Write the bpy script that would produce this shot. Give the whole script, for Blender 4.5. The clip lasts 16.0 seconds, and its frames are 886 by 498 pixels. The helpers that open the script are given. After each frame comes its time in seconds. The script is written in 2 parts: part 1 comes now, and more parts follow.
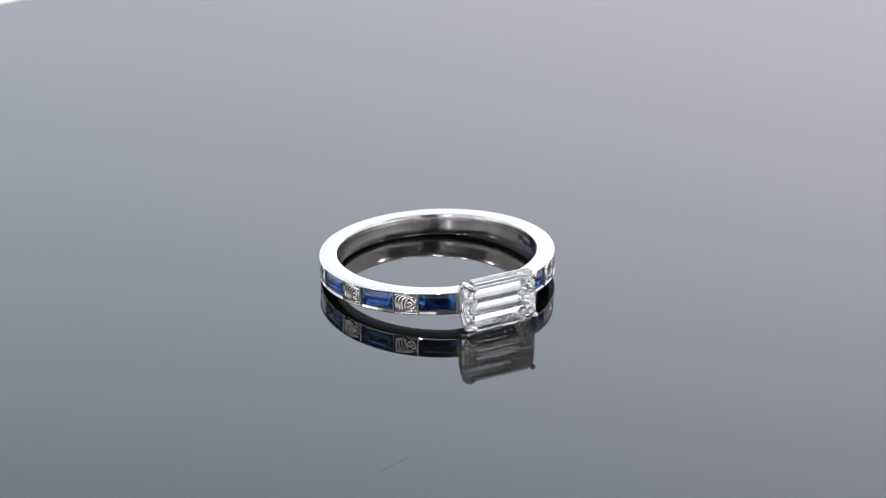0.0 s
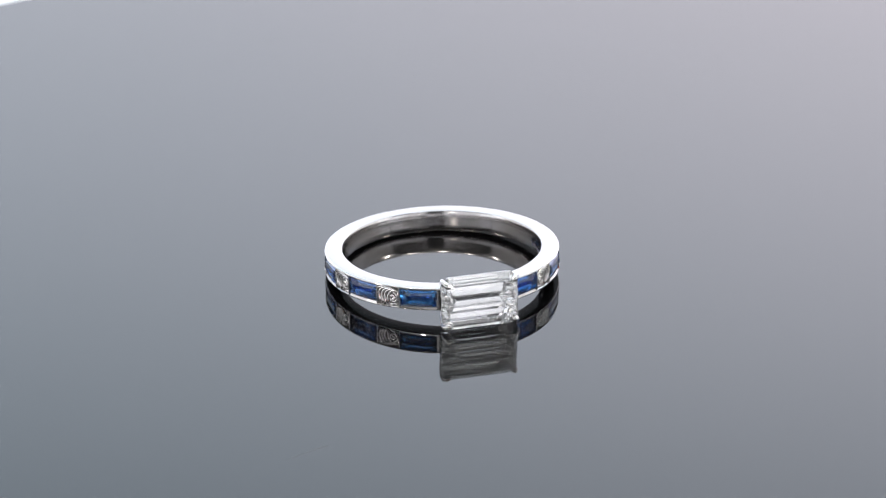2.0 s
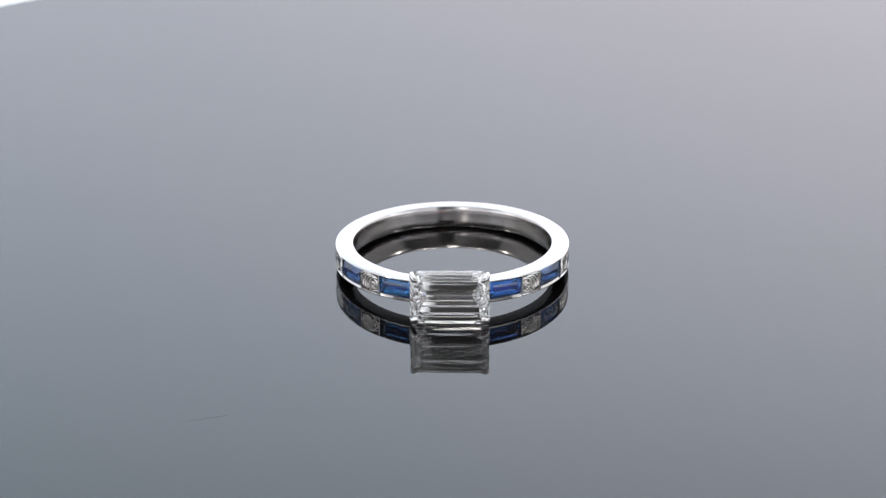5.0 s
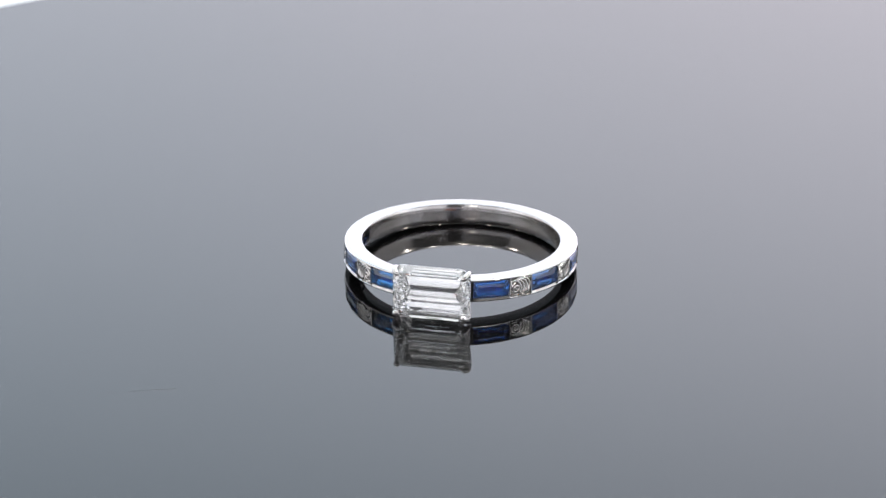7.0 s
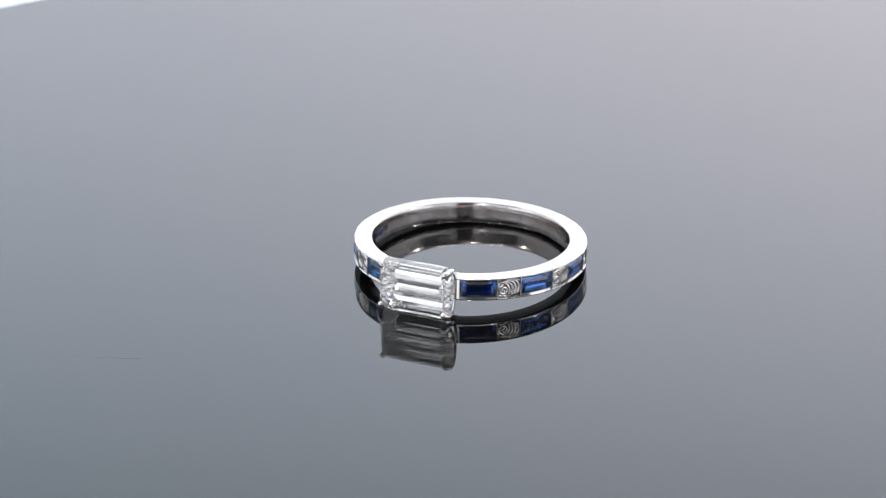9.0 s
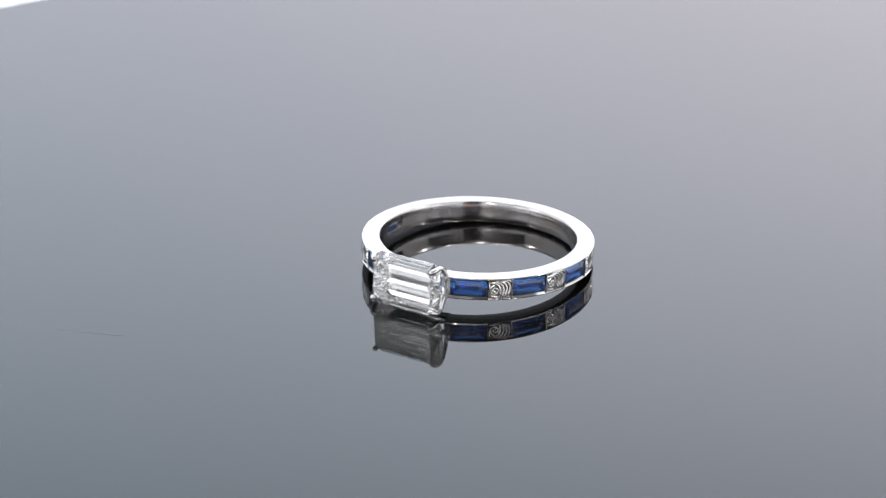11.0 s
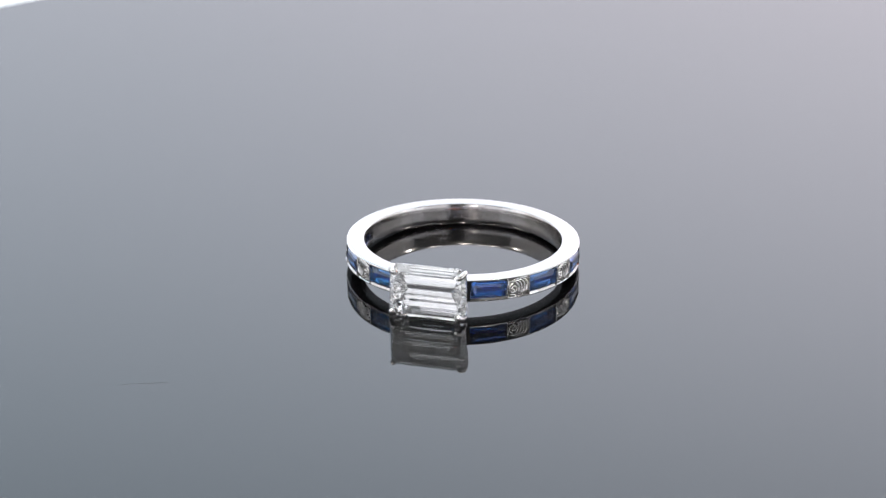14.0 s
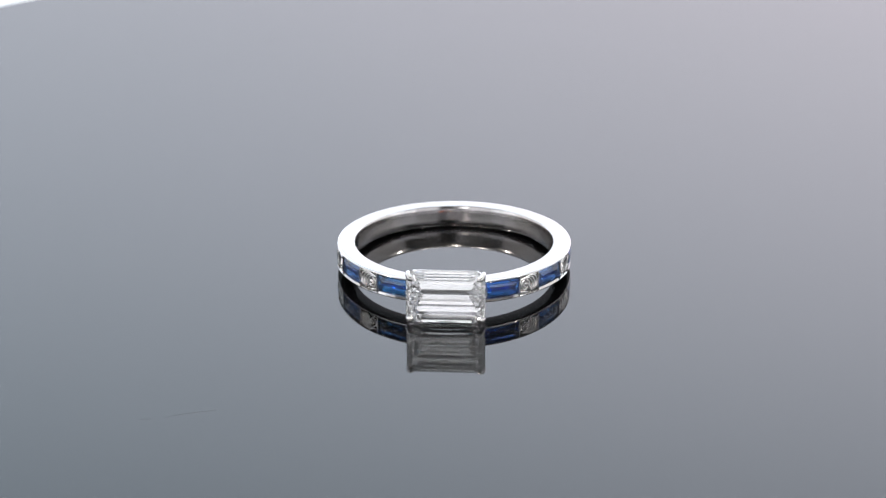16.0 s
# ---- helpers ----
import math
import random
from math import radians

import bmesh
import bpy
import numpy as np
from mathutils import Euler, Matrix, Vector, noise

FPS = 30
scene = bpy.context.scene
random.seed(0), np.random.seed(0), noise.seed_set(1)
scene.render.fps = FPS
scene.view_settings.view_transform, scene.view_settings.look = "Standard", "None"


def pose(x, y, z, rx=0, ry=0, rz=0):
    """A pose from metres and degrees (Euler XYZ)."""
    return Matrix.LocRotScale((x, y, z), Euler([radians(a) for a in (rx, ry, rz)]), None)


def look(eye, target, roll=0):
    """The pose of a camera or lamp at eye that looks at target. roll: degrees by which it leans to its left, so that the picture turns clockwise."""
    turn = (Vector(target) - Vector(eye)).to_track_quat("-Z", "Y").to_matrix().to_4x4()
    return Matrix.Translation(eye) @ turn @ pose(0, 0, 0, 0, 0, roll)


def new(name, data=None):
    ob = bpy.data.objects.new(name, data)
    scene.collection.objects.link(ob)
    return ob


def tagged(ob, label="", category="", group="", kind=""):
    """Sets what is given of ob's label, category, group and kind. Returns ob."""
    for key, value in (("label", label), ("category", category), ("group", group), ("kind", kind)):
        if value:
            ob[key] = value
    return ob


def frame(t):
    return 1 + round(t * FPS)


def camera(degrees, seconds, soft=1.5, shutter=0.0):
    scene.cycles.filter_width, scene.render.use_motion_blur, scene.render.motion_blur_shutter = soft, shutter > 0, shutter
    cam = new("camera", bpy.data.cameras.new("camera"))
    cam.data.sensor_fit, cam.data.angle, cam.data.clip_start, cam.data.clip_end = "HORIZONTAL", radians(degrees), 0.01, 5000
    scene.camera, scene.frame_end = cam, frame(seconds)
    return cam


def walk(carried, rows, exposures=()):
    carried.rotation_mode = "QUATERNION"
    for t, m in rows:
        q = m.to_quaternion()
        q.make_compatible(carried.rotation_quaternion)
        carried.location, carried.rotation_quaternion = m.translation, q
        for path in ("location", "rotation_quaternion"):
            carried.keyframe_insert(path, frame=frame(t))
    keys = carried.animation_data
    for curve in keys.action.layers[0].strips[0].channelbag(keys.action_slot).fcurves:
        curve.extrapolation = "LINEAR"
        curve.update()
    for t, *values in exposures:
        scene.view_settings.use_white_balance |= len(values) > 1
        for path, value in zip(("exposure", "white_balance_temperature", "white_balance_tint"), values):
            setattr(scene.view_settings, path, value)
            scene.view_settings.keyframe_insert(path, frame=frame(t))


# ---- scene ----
MM = 0.001
TAU = 2 * math.pi

# camera: fixed on a stand, a long lens looking 24 degrees down at the turntable
cam = camera(19.311, 16.0, soft=1.15)
cam.data.dof.use_dof = True          # stopped well down: only the far rim of the disc goes soft
cam.data.dof.focus_distance = 0.205
cam.data.dof.aperture_fstop = 72.0
EYE = (-3.5995 * MM, -194.06 * MM, 89.23 * MM)
AIM = (-3.5995 * MM, 7.029 * MM, 0.0)
walk(cam, [(0.0, look(EYE, AIM, -0.22)), (16.0, look(EYE, AIM, -0.22))],
     exposures=[(0.0, 0.0), (4.0, 0.0), (8.0, 0.03), (12.0, 0.05), (16.0, 0.015)])

# world: the dim room outside the light tent
world = bpy.data.worlds.new("world")
scene.world = world
world.use_nodes = True
world.node_tree.nodes["Background"].inputs[0].default_value = (0.9, 0.95, 1.0, 1)
world.node_tree.nodes["Background"].inputs[1].default_value = 0.04

# long light paths inside the cut stones
scene.cycles.max_bounces = scene.cycles.transmission_bounces = 40
scene.cycles.glossy_bounces = 16

BACK_GLOW = 2.13      # emission of the translucent back panel, standing in for light through it
CEILING_POWER = 0.65  # large diffused fill lamp added under the tent top
SIDE_POWER = 0.085   # fill lamps added beside the lens
LED_POWER = 0.90     # each small bare lamp


def area_lamp(name, at, target, size, power, color=(1, 1, 1), tall=None):
    data = bpy.data.lights.new(name, "AREA")
    data.shape, data.size, data.size_y, data.energy, data.color = "RECTANGLE", size, tall or size, power, color
    ob = new(name, data)
    ob.matrix_world = look(at, target)
    return ob


# unseen fill lamps above and beside the ring, added to brighten stones and fabric
area_lamp("ceiling_fill", (0.0, 0.11, 0.46), (0.0, 0.11, 0.0), 0.54, CEILING_POWER, (0.96, 0.98, 1.0))
for lx in (-0.26, 0.26):
    area_lamp("side_fill", (lx, -0.17, 0.078), (0, 0, 0.05), 0.26, SIDE_POWER, (0.86, 0.92, 1.0), 0.13)
area_lamp("lens_lamp", (-0.054, -0.200, 0.072), (0, 0, 0.0), 0.020, 0.014, (1.0, 0.95, 0.87), 0.042)
for lx, ly, lz, share, wide in ((-0.01, -0.17, 0.33, 0.7, 0.014), (-0.16, -0.10, 0.40, 0.4, 0.016), (0.16, -0.10, 0.40, 0.4, 0.016), (-0.08, -0.02, 0.44, 0.4, 0.016),
                                (0.09, -0.03, 0.44, 0.4, 0.016), (-0.30, -0.05, 0.30, 0.45, 0.024), (0.30, -0.05, 0.30, 0.45, 0.024)):
    area_lamp("led_lamp", (lx, ly, lz), (0, 0, 0), wide, LED_POWER * share, (1.0, 0.95, 0.88))


# ---- materials ----
def material(name):
    m = bpy.data.materials.new(name)
    m.use_nodes = True
    return m, m.node_tree.nodes, m.node_tree.links, m.node_tree.nodes["Principled BSDF"]


def noise_node(nodes, links, scale, detail=3.0):
    co = nodes.new("ShaderNodeTexCoord")
    tex = nodes.new("ShaderNodeTexNoise")
    tex.inputs["Scale"].default_value = scale
    tex.inputs["Detail"].default_value = detail
    links.new(co.outputs["Object"], tex.inputs["Vector"])
    return tex


def ramp_node(nodes, links, source, low, high):
    r = nodes.new("ShaderNodeMapRange")
    r.inputs["To Min"].default_value, r.inputs["To Max"].default_value = low, high
    links.new(source, r.inputs["Value"])
    return r


def metal(name, color, rough, wear, bump):
    m, nodes, links, b = material(name)
    b.inputs["Base Color"].default_value = (*color, 1)
    b.inputs["Metallic"].default_value = 1.0
    n1 = noise_node(nodes, links, 900)
    n2 = noise_node(nodes, links, 6000)
    links.new(ramp_node(nodes, links, n1.outputs["Fac"], rough - wear, rough + wear).outputs[0], b.inputs["Roughness"])
    bp = nodes.new("ShaderNodeBump")
    bp.inputs["Strength"].default_value, bp.inputs["Distance"].default_value = bump, 0.00001
    links.new(n2.outputs["Fac"], bp.inputs["Height"])
    links.new(bp.outputs[0], b.inputs["Normal"])
    return m


def gem(name, color, ior):
    m, nodes, links, b = material(name)
    b.inputs["Base Color"].default_value = (*color, 1)
    b.inputs["Transmission Weight"].default_value = 1.0
    b.inputs["Roughness"].default_value = 0.0
    b.inputs["IOR"].default_value = ior
    return m


def fabric(name, color, glow=0.0):
    m, nodes, links, b = material(name)
    n1 = noise_node(nodes, links, 14)
    mix = nodes.new("ShaderNodeMix")
    mix.data_type = "RGBA"
    mix.inputs["A"].default_value = (*[c * 0.95 for c in color], 1)
    mix.inputs["B"].default_value = (*color, 1)
    links.new(n1.outputs["Fac"], mix.inputs["Factor"])
    links.new(mix.outputs["Result"], b.inputs["Base Color"])
    b.inputs["Roughness"].default_value = 0.9
    if glow:
        links.new(mix.outputs["Result"], b.inputs["Emission Color"])
        b.inputs["Emission Strength"].default_value = glow
    return m


def glowing_panel(name):
    """Translucent fabric with its light painted as emission, a little stronger and pinker towards one side."""
    m, nodes, links, b = material(name)
    b.inputs["Base Color"].default_value = (0.10, 0.10, 0.10, 1)
    b.inputs["Roughness"].default_value = 0.9
    co = nodes.new("ShaderNodeTexCoord")
    split = nodes.new("ShaderNodeSeparateXYZ")
    links.new(co.outputs["Object"], split.inputs[0])
    tex = noise_node(nodes, links, 9, 2)
    add = nodes.new("ShaderNodeMath")
    add.operation = "MULTIPLY_ADD"
    links.new(tex.outputs["Fac"], add.inputs[0])
    add.inputs[1].default_value = 0.03
    links.new(split.outputs["X"], add.inputs[2])
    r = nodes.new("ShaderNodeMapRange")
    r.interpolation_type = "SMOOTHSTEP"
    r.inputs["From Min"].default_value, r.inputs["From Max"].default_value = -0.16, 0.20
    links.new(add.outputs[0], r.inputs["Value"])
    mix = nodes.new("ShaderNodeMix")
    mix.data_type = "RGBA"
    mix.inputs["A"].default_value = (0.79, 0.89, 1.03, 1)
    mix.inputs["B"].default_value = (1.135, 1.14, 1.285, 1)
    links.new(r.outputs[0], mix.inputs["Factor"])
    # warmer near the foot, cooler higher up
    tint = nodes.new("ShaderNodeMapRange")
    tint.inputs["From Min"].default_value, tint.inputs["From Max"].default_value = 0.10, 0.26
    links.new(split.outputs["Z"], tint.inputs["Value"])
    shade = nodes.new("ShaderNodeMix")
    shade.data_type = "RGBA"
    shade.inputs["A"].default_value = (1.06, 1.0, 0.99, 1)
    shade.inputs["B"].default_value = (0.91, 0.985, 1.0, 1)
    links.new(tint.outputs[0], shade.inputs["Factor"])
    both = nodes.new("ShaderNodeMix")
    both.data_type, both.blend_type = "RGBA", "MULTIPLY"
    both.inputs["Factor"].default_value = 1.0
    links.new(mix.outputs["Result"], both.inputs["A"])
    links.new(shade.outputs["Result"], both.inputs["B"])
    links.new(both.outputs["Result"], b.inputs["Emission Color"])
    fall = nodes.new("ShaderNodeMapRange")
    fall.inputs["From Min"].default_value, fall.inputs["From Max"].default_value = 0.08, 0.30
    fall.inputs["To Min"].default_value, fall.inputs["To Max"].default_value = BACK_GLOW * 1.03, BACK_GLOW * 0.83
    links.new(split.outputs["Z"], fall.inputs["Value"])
    # a broad soft swell painted into the glow across the middle height
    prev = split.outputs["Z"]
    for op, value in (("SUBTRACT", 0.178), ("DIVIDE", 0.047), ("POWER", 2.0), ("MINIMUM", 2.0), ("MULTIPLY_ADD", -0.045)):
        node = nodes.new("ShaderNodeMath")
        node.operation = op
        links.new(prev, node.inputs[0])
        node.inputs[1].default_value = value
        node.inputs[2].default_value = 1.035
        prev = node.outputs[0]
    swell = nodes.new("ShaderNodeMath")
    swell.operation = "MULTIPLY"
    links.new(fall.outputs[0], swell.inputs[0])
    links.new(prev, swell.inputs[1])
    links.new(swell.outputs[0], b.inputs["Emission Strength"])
    return m


WHITE_GOLD = metal("polished_white_gold", (0.63, 0.615, 0.60), 0.07, 0.03, 0.05)
# brushed rim, its colour lowered to hold the highlight below white
RIM_GOLD = metal("brushed_dimmed_white_gold", (0.455, 0.438, 0.425), 0.30, 0.06, 0.12)
INNER_GOLD = metal("inner_white_gold", (0.56, 0.53, 0.52), 0.15, 0.04, 0.08)
RECESS_GOLD = metal("dark_engraved_recess", (0.42, 0.41, 0.40), 0.32, 0.08, 0.30)
ENGRAVED_GOLD = metal("engraved_white_gold", (0.80, 0.785, 0.77), 0.17, 0.05, 0.15)
DIAMOND = gem("diamond", (1.0, 0.995, 0.98), 2.417)
SAPPHIRE = gem("sapphire", (0.045, 0.18, 0.60), 1.77)
SAPPHIRE_DEEP = gem("deep_sapphire", (0.03, 0.07, 0.25), 1.77)
SAPPHIRE_TEAL = gem("teal_sapphire", (0.045, 0.20, 0.50), 1.77)
SAPPHIRE_PALE = gem("pale_sapphire", (0.07, 0.19, 0.52), 1.77)
TENT_WHITE = fabric("white_tent_fabric", (0.82, 0.82, 0.82))
TENT_FLOOR = fabric("pale_blue_grey_tent_fabric", (0.52, 0.55, 0.575))
TENT_PALE = fabric("pale_grey_tent_fabric", (0.56, 0.56, 0.575))
TENT_GREY = fabric("dark_grey_tent_fabric", (0.09, 0.088, 0.086))
TENT_MID = fabric("off_white_tent_fabric", (0.80, 0.79, 0.78))
TENT_DARK = fabric("black_tent_fabric", (0.007, 0.007, 0.007))
GLINT_ORANGE = fabric("orange_glint_fabric", (0.80, 0.16, 0.02))
TENT_BACK = glowing_panel("glowing_back_fabric")

GLASS_BLACK, _n, _l, _b = material("black_acrylic")
_b.inputs["Base Color"].default_value = (0.0015, 0.0016, 0.0018, 1)
_b.inputs["IOR"].default_value = 1.58
_dust = noise_node(_n, _l, 60)
_l.new(ramp_node(_n, _l, _dust.outputs["Fac"], 0.0, 0.03).outputs[0], _b.inputs["Roughness"])
PLASTIC, _n, _l, _b = material("white_plastic")
_b.inputs["Base Color"].default_value = (0.75, 0.75, 0.75, 1)
_b.inputs["Roughness"].default_value = 0.4


# ---- mesh helpers ----
def part(name, bm, mat, parent=None, label="", smooth=None):
    bmesh.ops.recalc_face_normals(bm, faces=bm.faces)
    me = bpy.data.meshes.new(name)
    if smooth is not None:
        for f in bm.faces:
            f.smooth = True
    bm.to_mesh(me)
    bm.free()
    if smooth is not None:
        me.set_sharp_from_angle(angle=radians(smooth))
    me.materials.append(mat)
    ob = new(name, me)
    if parent:
        ob.parent = parent
    if label:
        tagged(ob, label)
    return ob


def loft(bm, rings, closed=True, caps=True):
    """Skins a list of equal rings of points."""
    rows = [[bm.verts.new(p) for p in ring] for ring in rings]
    n = len(rows[0])
    for a, b in zip(rows, rows[1:]):
        for i in range(n if closed else n - 1):
            j = (i + 1) % n
            bm.faces.new((a[i], a[j], b[j], b[i]))
    if caps:
        bm.faces.new(rows[0][::-1])
        bm.faces.new(rows[-1])
    return rows


def tube(bm, path, radii, sides=8, squash=1.0):
    """A tapered tube with round ends along a path of points."""
    pts = [Vector(p) for p in path]
    d0, d1 = (pts[1] - pts[0]).normalized(), (pts[-1] - pts[-2]).normalized()
    seq = [(pts[0] - d0 * radii[0] * 0.7, radii[0] * 0.45)] + list(zip(pts, radii)) + [(pts[-1] + d1 * radii[-1] * 0.7, radii[-1] * 0.45)]
    rings, side = [], None
    for k, (p, r) in enumerate(seq):
        a, b = seq[max(k - 1, 0)][0], seq[min(k + 1, len(seq) - 1)][0]
        d = (b - a).normalized()
        if side is None:
            side = d.orthogonal().normalized()
        side = (side - d * side.dot(d)).normalized()
        up = d.cross(side)
        rings.append([p + (side * math.cos(TAU * i / sides) + up * math.sin(TAU * i / sides) * squash) * r for i in range(sides)])
    loft(bm, rings)


def sheet(name, corners, thick, mat, label, category):
    """A panel with thickness from four corners."""
    bm = bmesh.new()
    c = [Vector(p) for p in corners]
    n = (c[1] - c[0]).cross(c[3] - c[0]).normalized() * thick
    loft(bm, [c, [p - n for p in c]])
    ob = part(name, bm, mat)
    return tagged(ob, label, category, kind="structure")


# ---- light tent: floor, walls, ceiling ----
# walls and top are out of view, toned to shape what the ring reflects
W, YB, YF, ZT, ZF = 0.42, 0.40, -0.215, 0.50, -0.020
sheet("floor", ((-W, YF, ZF), (W, YF, ZF), (W, YB, ZF), (-W, YB, ZF)), 0.004, TENT_FLOOR, "pale blue-grey fabric floor of the photo light tent", "floor")
sheet("wall_back", ((-W, YB, ZF), (W, YB, ZF), (W, YB, ZT), (-W, YB, ZT)), 0.004, TENT_BACK, "glowing white fabric back of the light tent, mirrored in the disc", "wall")
ZD = 0.27
for name, x, y0, y1 in (("wall_left", -W, YF, YB), ("wall_right", W, YB, YF)):
    sheet(name, ((x, y0, ZF), (x, y1, ZF), (x, y1, ZD), (x, y0, ZD)), 0.004, TENT_MID, "unseen off-white side panel that brightens the stones", "wall")
    sheet(name + "_upper", ((x, y0, ZD), (x, y1, ZD), (x, y1, ZT), (x, y0, ZT)), 0.004, TENT_WHITE, "unseen white upper side panel that brightens the diamond ends", "wall")
sheet("ceiling", ((-W, YB, ZT), (W, YB, ZT), (W, YF, ZT), (-W, YF, ZT)), 0.004, TENT_WHITE, "unseen white fabric top of the light tent", "ceiling")
HL, HR, ZW, ZH = -0.016, 0.066, 0.15, 0.20
# unseen black panel, added to put the dark patch into the diamond
sheet("wall_front", ((HR, YF, ZF), (HL, YF, ZF), (HL, YF, ZH), (HR, YF, ZH)), 0.004, TENT_DARK, "unseen black front panel that darkens the diamond", "wall")
sheet("wall_front_upper", ((HR, YF, ZH), (HL, YF, ZH), (HL, YF, ZT), (HR, YF, ZT)), 0.004, TENT_GREY, "unseen dark grey panel above the black front panel", "wall")
for name, x0, x1 in (("wall_front_left", -W, HL), ("wall_front_right", HR, W)):
    sheet(name, ((x1, YF, ZF), (x0, YF, ZF), (x0, YF, ZW), (x1, YF, ZW)), 0.004, TENT_PALE, "unseen pale grey front panel that brightens the diamond", "wall")
    sheet(name + "_upper", ((x1, YF, ZW), (x0, YF, ZW), (x0, YF, ZT), (x1, YF, ZT)), 0.004, TENT_GREY, "unseen dark grey upper front panel that keeps reflections dark", "wall")

# an unseen orange strip added low on the black panel to tint the diamond
sheet("glint_strip", ((0.058, YF + 0.004, 0.006), (0.022, YF + 0.004, 0.006), (0.022, YF + 0.004, 0.017), (0.058, YF + 0.004, 0.017)), 0.0045, GLINT_ORANGE,
      "unseen orange strip that puts an orange glint into the diamond", "tab")

# ---- turntable ----
DISC_R = 89.9 * MM
OFF = Vector((math.cos(radians(350)), math.sin(radians(350)), 0)) * 2.0 * MM


def lathe(profile, n, centre):
    bm = bmesh.new()
    rings = []
    for r, z in profile:
        rings.append([(centre.x + r * math.cos(TAU * i / n), centre.y + r * math.sin(TAU * i / n), z) for i in range(n)])
    loft(bm, rings)
    return bm


def build_turntable():
    top = new("turntable")
    tagged(top, "round glossy black acrylic photo turntable slowly turning", "turntable")
    edge = 0.6 * MM
    part("disc", lathe([(DISC_R - 1 * MM, -4 * MM), (DISC_R, -3.6 * MM), (DISC_R, -edge), (DISC_R - 0.2 * MM, -0.2 * MM), (DISC_R - edge, 0.0)], 256, OFF), GLASS_BLACK, top, "glossy black acrylic disc")
    part("base", lathe([(78 * MM, -20 * MM), (80 * MM, -19 * MM), (80 * MM, -5 * MM), (78 * MM, -4 * MM)], 96, Vector((0, 0, 0))), PLASTIC, top, "white plastic base", 40)
    # fine burrs along a broken scratch: glossy like the disc, they show only when they lie across the light
    for (x0, y0), (x1, y1), size in (((-22.57, -24.93), (-18.99, -23.47), 1.0), ((-24.38, -25.43), (-23.59, -25.21), 0.7)):
        bm = bmesh.new()
        a, b = Vector((x0, y0, 0)) * MM, Vector((x1, y1, 0)) * MM
        along = (b - a).normalized()
        side = Vector((-along.y, along.x, 0))
        rows = []
        for f, wide in ((0.0, 0.016), (0.15, 0.034), (0.35, 0.026), (0.6, 0.048), (0.9, 0.052), (1.0, 0.018)):
            p, wide = a.lerp(b, f) + side * 0.05 * MM * size * math.sin(f * 5.0), wide * size
            rows.append([p - side * wide * MM - Vector((0, 0, 0.004 * MM)), p + Vector((0, 0, wide * 0.26 * MM)), p + side * wide * MM - Vector((0, 0, 0.004 * MM))])
        loft(bm, rows)
        part("scratch", bm, GLASS_BLACK, top, "fine dark scratch")
    return top


# ---- the ring: sizes in millimetres in its own space, the diamond faces -y ----
R_OUT, R_IN, BAND_H = 9.675, 8.221, 1.865
GEM_AT = (27.2, 57.2, 87.5)
SCROLL_AT = (42.3, 72.4, 102.5)
GEM_HALF, SCROLL_HALF, GAP = 8.9, 5.75, 16.0
ZC = 1.13
GEM_Z = 0.98


def rise(a):
    """The band climbs a little towards the back."""
    return 0.41 * (1 - math.cos(radians(a))) / 2


def on_band(a, r, z):
    z += rise(a)
    a = radians(a)
    return Vector((r * math.sin(a), -r * math.cos(a), z)) * MM


def band_profile(kind):
    """Outline of the band cut across: (radius, height), with gem pocket, scroll field and rear window."""
    pocket = {"gem": 0.78, "scroll": 0.30}.get(kind, 0.0)
    low, high = (0.27, 1.69) if kind == "gem" else (0.16, 1.73)
    win = 0.30 if kind == "gem" else 0.0
    lip = 0.0 if kind == "plain" else 0.085  # bright-cut lip that leans to the stones
    half = BAND_H / 2

    def inner(z):
        f = (z - half) / half
        return R_IN - 0.105 * (1 - f * f)
    return [
        (R_OUT - 0.11, 0.0), (R_OUT - 0.04, 0.02), (R_OUT - 0.01, 0.06), (R_OUT, 0.10),
        (R_OUT - lip, low), (R_OUT - lip - pocket, low + 0.001), (R_OUT - lip - pocket, high - 0.001), (R_OUT - lip * 0.4, high),
        (R_OUT, 1.755), (R_OUT - 0.03, 1.81), (R_OUT - 0.07, 1.845), (R_OUT - 0.14, BAND_H),
        (R_IN + 0.055, BAND_H), (R_IN + 0.02, BAND_H - 0.012), (R_IN + 0.002, BAND_H - 0.04), (inner(1.65), 1.65), (inner(1.48), 1.48),
        (inner(1.32), 1.32), (inner(1.32) + win, 1.319), (inner(0.6) + win, 0.601), (inner(0.6), 0.6),
        (inner(0.4), 0.4), (inner(0.2), 0.2), (R_IN + 0.01, 0.08), (R_IN + 0.06, 0.025), (R_IN + 0.14, 0.0)]


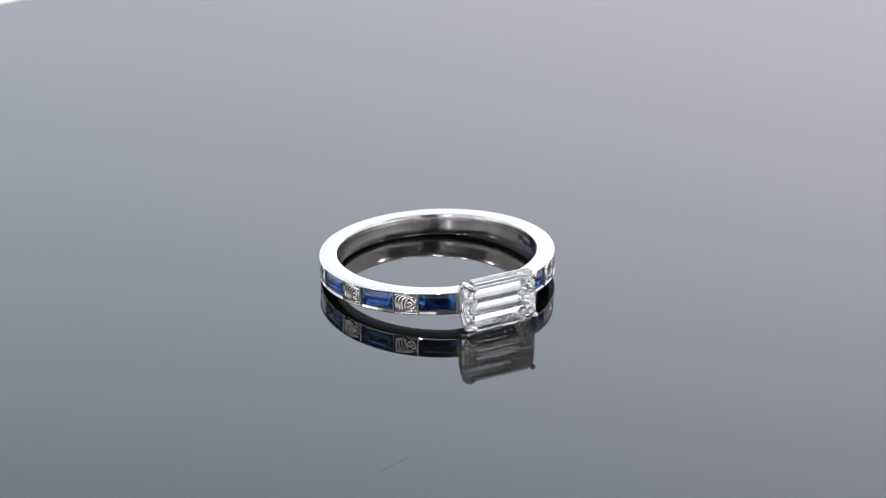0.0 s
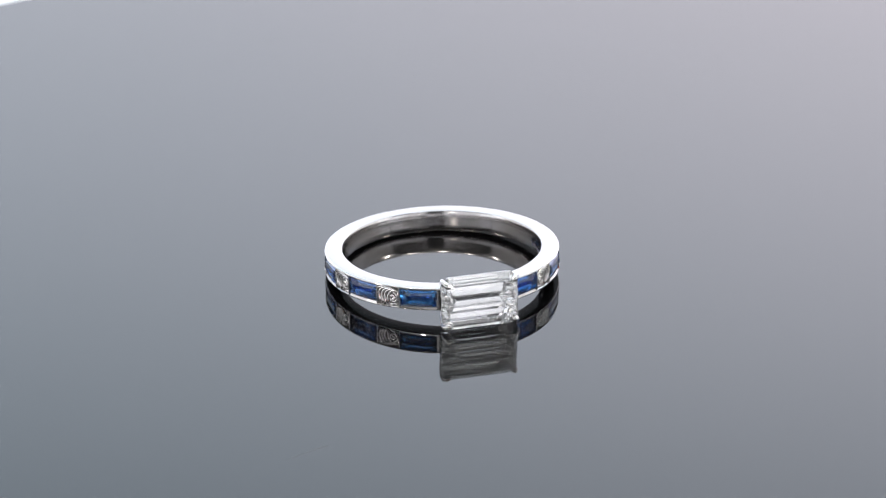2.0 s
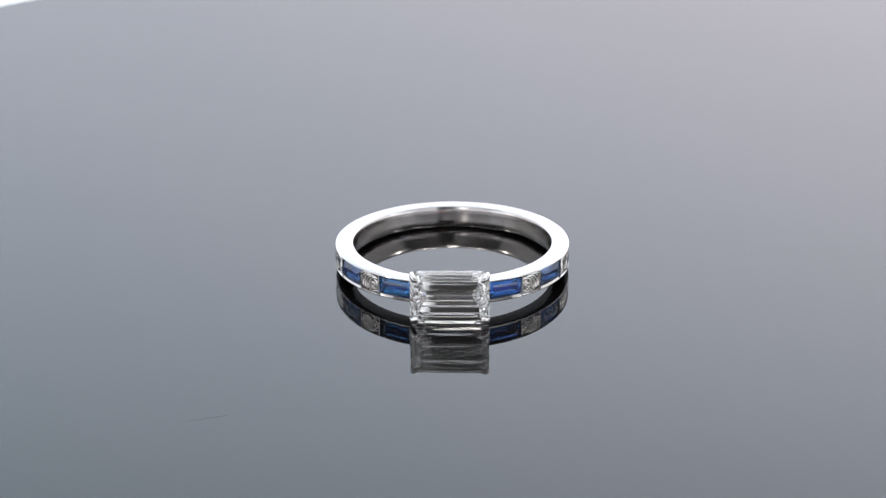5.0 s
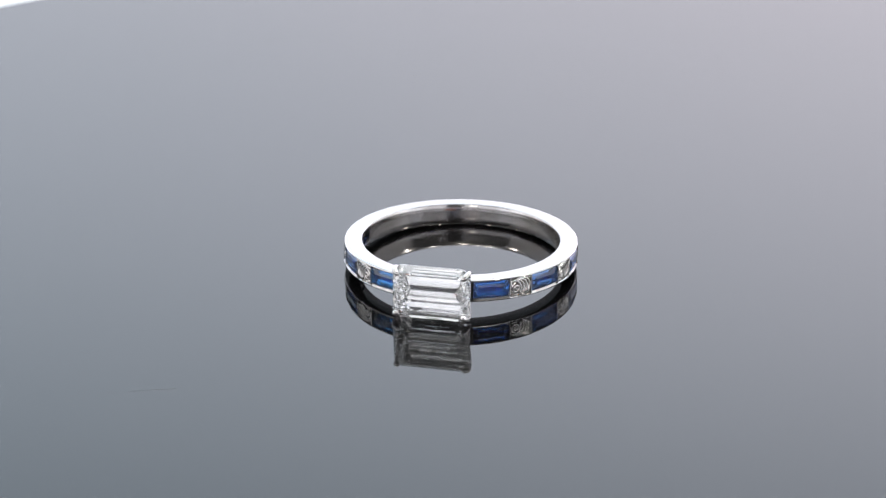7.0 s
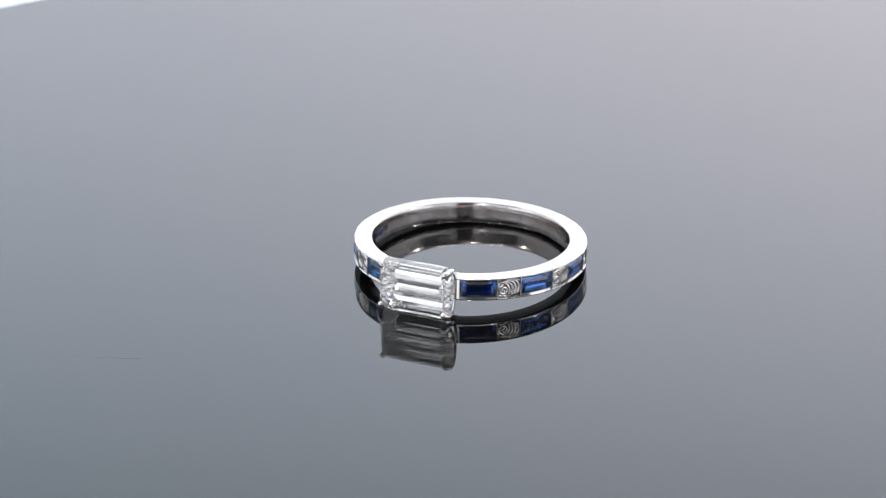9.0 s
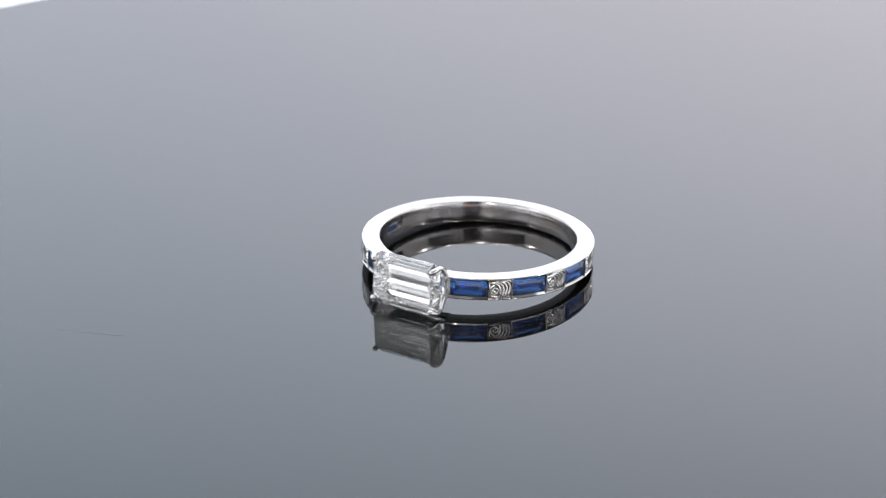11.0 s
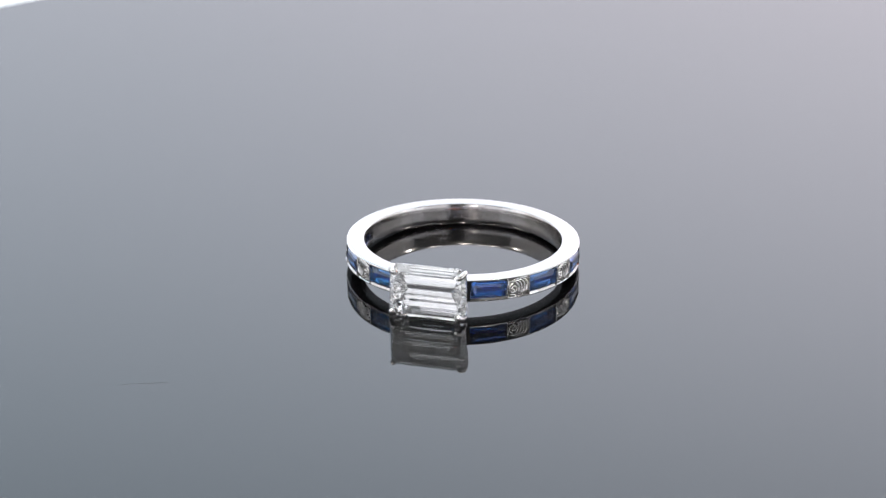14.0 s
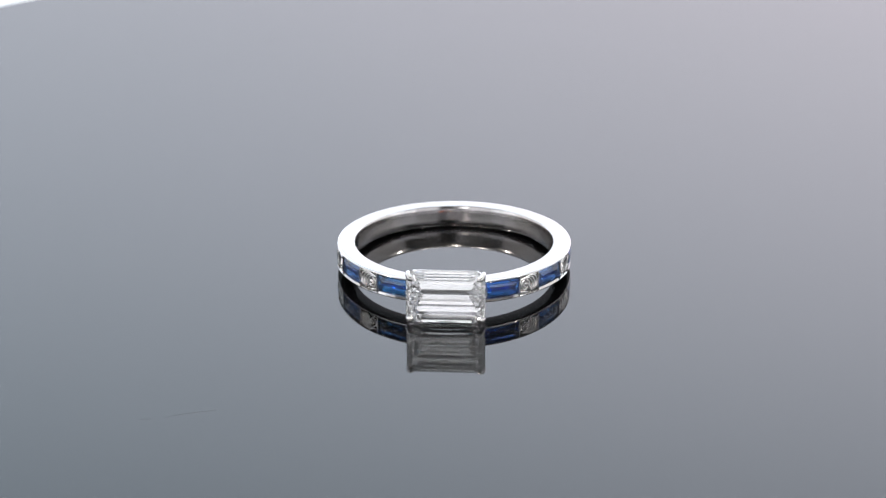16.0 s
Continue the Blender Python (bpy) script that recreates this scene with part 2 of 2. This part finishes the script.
def build_band(ring):
    bm = bmesh.new()
    spans = [(s * c, GEM_HALF, "gem") for c in GEM_AT for s in (1, -1)] + [(s * c, SCROLL_HALF, "scroll") for c in SCROLL_AT for s in (1, -1)]
    spans = sorted((c % 360, h, k) for c, h, k in spans)
    columns, a = [], GAP

    def run(to, kind):
        nonlocal a
        n = max(2, int((to - a) / 1.5))
        for i in range(n + 1):
            columns.append((a + (to - a) * i / n, kind))
        a = to
    for c, h, k in spans:
        run(c - h, "plain")
        run(c + h, k)
    run(360 - GAP, "plain")
    loft(bm, [[on_band(t, r, z) for r, z in band_profile(k)] for t, k in columns])
    bmesh.ops.remove_doubles(bm, verts=bm.verts, dist=2e-7)
    bmesh.ops.recalc_face_normals(bm, faces=bm.faces)
    for f in bm.faces:
        c = f.calc_center_median()
        r = math.hypot(c.x, c.y) / MM
        f.material_index = 1 if r < R_IN + 0.004 else 0
        if abs(r - (R_OUT - 0.385)) < 0.02 and 0.4 * MM < c.z < 1.9 * MM:
            f.material_index = 2
        if f.normal.z > 0.98 and R_IN + 0.05 < r < R_OUT - 0.05:
            f.material_index = 3
    band = part("band", bm, WHITE_GOLD, ring, "polished white gold band with flat bright edges", 28)
    band.data.materials.append(INNER_GOLD)
    band.data.materials.append(RECESS_GOLD)
    band.data.materials.append(RIM_GOLD)


def cushion(a, b, c):
    """A rectangle with cut corners, half sizes a and b."""
    return [(a - c, -b), (a, -b + c), (a, b - c), (a - c, b), (-a + c, b), (-a, b - c), (-a, -b + c), (-a + c, -b)]


def step_cut(a, b, corner, levels, place):
    """A step-cut stone: levels of (inset, height) from the table down to the keel."""
    bm = bmesh.new()
    rings = []
    for inset, h in levels:
        c = max(corner - 0.586 * inset, corner * 0.15)
        c = min(c, max(b - inset, 0.02) * 0.8)
        rings.append([place(u, v, h) for u, v in cushion(a - inset, max(b - inset, 0.02), c)])
    loft(bm, rings)
    return bm


def build_diamond(ring):
    """Emerald cut: long steps on the wide sides, steeper steps with broken facets on the short ends, a keel below."""
    y0 = -10.88
    # half length, half width, corner cut, height, break of the end facets
    levels = [(2.64, 1.543, 0.37, 0.682, 0.0), (2.817, 1.748, 0.44, 0.539, 0.04), (2.975, 1.964, 0.51, 0.339, 0.045), (3.15, 2.21, 0.57, 0.05, 0.0),
              (3.15, 2.21, 0.57, -0.05, 0.0), (2.985, 1.742, 0.523, -0.611, 0.05), (2.386, 0.921, 0.09, -1.486, 0.05), (2.027, 0.398, 0.06, -1.965, 0.03), (1.773, 0.03, 0.02, -2.251, 0.0)]
    rnd = random.Random(11)
    bm = bmesh.new()
    rings = []
    for k, (ha, hb, c, h, broken) in enumerate(levels):
        pts = []
        for side in (1, -1):
            pts.append((side * (ha - c), -side * hb, 0.0))
            for i in range(10):
                f = i / 9
                bend = 0.0 if i in (0, 9) else broken * 0.6 * ((1 if (i + k) % 2 else -1) + rnd.uniform(-0.7, 0.7))
                pts.append((side * (ha + bend), side * (-hb + c + 2 * (hb - c) * f), bend * rnd.uniform(-0.5, 0.5)))
            pts.append((side * (ha - c), side * hb, 0.0))
        rings.append([Vector((u, y0 - h - dh, ZC + v)) * MM for u, v, dh in pts])
    loft(bm, rings)
    bmesh.ops.triangulate(bm, faces=[f for f in bm.faces if len(f.verts) == 4 and abs(f.calc_center_median().x) > 1.9 * MM], quad_method="SHORT_EDGE")
    part("diamond", bm, DIAMOND, ring, "clear emerald-cut diamond with long step facets")


def build_head(ring):
    for sx in (1, -1):
        for sz in (1, -1):
            bm = bmesh.new()
            path = [(2.40, -8.75, 0.65), (2.70, -9.5, 1.25), (2.93, -10.3, 1.72), (3.00, -10.85, 1.90), (2.96, -11.18, 1.87), (2.80, -11.46, 1.74), (2.67, -11.56, 1.63)]
            tube(bm, [Vector((sx * x, y, ZC + sz * z)) * MM for x, y, z in path], [r * MM for r in (0.20, 0.20, 0.20, 0.21, 0.23, 0.26, 0.24)], 10)
            part("prong", bm, WHITE_GOLD, ring, "rounded white gold prong tip", 60)
        bm = bmesh.new()
        outline = [(8.5, 0.02), (9.72, 0.02), (9.80, 0.12), (9.80, 1.74), (9.72, 1.86), (8.5, 1.86)]
        loft(bm, [[on_band(sx * t, r, z) for r, z in outline] for t in (GAP + 0.7, GAP - 0.3)])
        part("shoulder_plate", bm, WHITE_GOLD, ring, "white gold end plate beside the diamond", 30)
    for z0, z1 in ((0.0, 0.28), (1.58, 1.863)):
        bm = bmesh.new()
        outline = [(R_IN, z0), (8.85, z0), (8.95, (z0 + z1) / 2), (8.85, z1), (R_IN, z1)]
        loft(bm, [[on_band(t, r, z) for r, z in outline] for t in np.linspace(-GAP - 0.5, GAP + 0.5, 15)])
        part("gallery_rail", bm, WHITE_GOLD, ring, "", 50)


def build_sapphires(ring):
    levels = [(0.42, 0.20), (0.22, 0.13), (0.0, 0.0), (0.0, -0.05), (0.25, -0.30), (0.45, -0.48), (0.60, -0.58)]
    for k, c in enumerate(GEM_AT):
        for s in (1, -1):
            t = radians(s * c)
            out, along = Vector((math.sin(t), -math.cos(t), 0)), Vector((math.cos(t), math.sin(t), 0))
            mat = (SAPPHIRE if s > 0 else SAPPHIRE_TEAL, SAPPHIRE_PALE, SAPPHIRE)[k]
            half = R_OUT * math.tan(radians(GEM_HALF)) - 0.08
            lift = GEM_Z + 0.8 * rise(c)
            bm = step_cut(half, 0.655, 0.05, levels, lambda u, v, h: (out * (R_OUT - 0.21 + h) + along * u + Vector((0, 0, lift + v))) * MM)
            stone = part("sapphire", bm, mat, ring, "blue baguette sapphire set flush in the band")
            bm = step_cut(0.75, 0.33, 0.04, [(0.0, 0.0), (0.0, 0.1), (0.14, 0.17)], lambda u, v, h: (out * (R_IN + 0.10 - h) + along * u + Vector((0, 0, lift - 0.02 + v))) * MM)
            part("sapphire_back", bm, SAPPHIRE_DEEP, stone, "dark blue sapphire showing through a rear opening")


def build_scrolls(ring):
    for c in SCROLL_AT:
        for s in (1, -1):
            def put(u, v, h):
                return on_band(s * (c + math.degrees(u / R_OUT)), R_OUT - 0.30 + h, 0.95 + v)
            bm = bmesh.new()
            # bud: a small coil on the side towards the diamond
            bu, bv = -0.40, -0.12
            pts, rad = [], []
            for i in range(22):
                f = i / 21
                a = radians(100 + 520 * f)
                r = 0.43 - 0.34 * f
                pts.append(put(bu + r * math.cos(a), bv + r * math.sin(a), 0.19 + 0.05 * f))
                rad.append((0.085 - 0.015 * f) * MM)
            tube(bm, pts, rad, 8)
            for k in range(3):
                a = radians(40 + 120 * k)
                q = [put(bu + r * math.cos(a + r), bv + r * math.sin(a + r), 0.24) for r in (0.08, 0.17, 0.26)]
                tube(bm, q, [0.055 * MM, 0.075 * MM, 0.04 * MM], 6)
            # long strands that sweep over the bud and fan out on the far side, like a wing
            leaves = []
            for k in range(5):
                p0, p1, p2 = (bu - 0.42 + 0.16 * k, 0.46 + 0.055 * k), (bu + 0.62 + 0.33 * k, 0.62 + 0.08 * k), (bu + 0.42 + 0.235 * k, -0.76 + 0.07 * k)
                leaf_run = []
                for i in range(14):
                    f = i / 13
                    u, v = [(1 - f) ** 2 * a + 2 * f * (1 - f) * b + f * f * c for a, b, c in zip(p0, p1, p2)]
                    if abs(v) > 0.73 or u > 0.94:
                        if leaf_run:
                            break
                        continue
                    leaf_run.append((put(u, v, 0.16 + 0.07 * f), (0.050 + 0.078 * f) * MM))
                if len(leaf_run) > 3:
                    leaf = bmesh.new()
                    tube(leaf, [p for p, _ in leaf_run], [q for _, q in leaf_run], 8)
                    leaves.append(leaf)
            # two leaflets that fill the corners beside the bud
            for u0, v0, u1, v1 in ((-0.86, 0.50, -0.84, -0.30), (-0.80, -0.58, -0.05, -0.68)):
                leaf = bmesh.new()
                um, vm = (u0 + u1) / 2, (v0 + v1) / 2 - 0.04
                tube(leaf, [put(u0, v0, 0.15), put(um, vm, 0.20), put(u1, v1, 0.15)], [0.04 * MM, 0.09 * MM, 0.04 * MM], 8)
                leaves.append(leaf)
            scroll = part("scroll_engraving", bm, ENGRAVED_GOLD, ring, "hand-engraved leaf scroll in white gold", 50)
            for leaf in leaves:
                part("leaf", leaf, ENGRAVED_GOLD, scroll, "", 50)
            # raised bars at both ends of the field
            for e in (-1, 1):
                bm = bmesh.new()
                t = s * (c + e * (SCROLL_HALF + 0.18))
                outline = [(R_OUT - 0.05, 0.12), (R_OUT + 0.03, 0.16), (R_OUT + 0.03, 1.72), (R_OUT - 0.05, 1.76)]
                loft(bm, [[on_band(t + d, r, z) for r, z in outline] for d in (-0.28, 0.28)])
                part("divider_bar", bm, WHITE_GOLD, ring, "", 30)


def build_ring():
    ring = new("engagement_ring")
    tagged(ring, "white gold ring with emerald-cut diamond and blue baguette sapphires", "ring")
    build_band(ring)
    build_head(ring)
    build_diamond(ring)
    build_sapphires(ring)
    build_scrolls(ring)
    return ring


turntable = build_turntable()
ring = build_ring()


# ---- what moves: the turntable turns one way, stops at 10.7 s and turns back, the ring rides on it ----
def turn_at(t):
    return 27.231 - 5.7208 * min(t, 21.42 - t)


def motions():
    times = [0.5 * i for i in range(21)] + [10.3, 10.5, 10.62, 10.71, 10.8, 10.92, 11.12] + [0.5 * i for i in range(23, 33)]
    disc_rows, ring_rows = [], []
    for t in times:
        turn = Matrix.Rotation(radians(turn_at(t)), 4, "Z")
        disc_rows.append((t, turn))
        a = radians(132.636)
        rest = Matrix.Translation((4.2873 * MM * math.cos(a), (4.2873 * math.sin(a) + 0.025) * MM, 0.319 * MM))
        rest = rest @ Matrix.Rotation(radians(-0.122), 4, "Y") @ Matrix.Rotation(radians(-4.404), 4, "X")
        ring_rows.append((t, turn @ rest))
    walk(turntable, disc_rows)
    walk(ring, ring_rows)


motions()
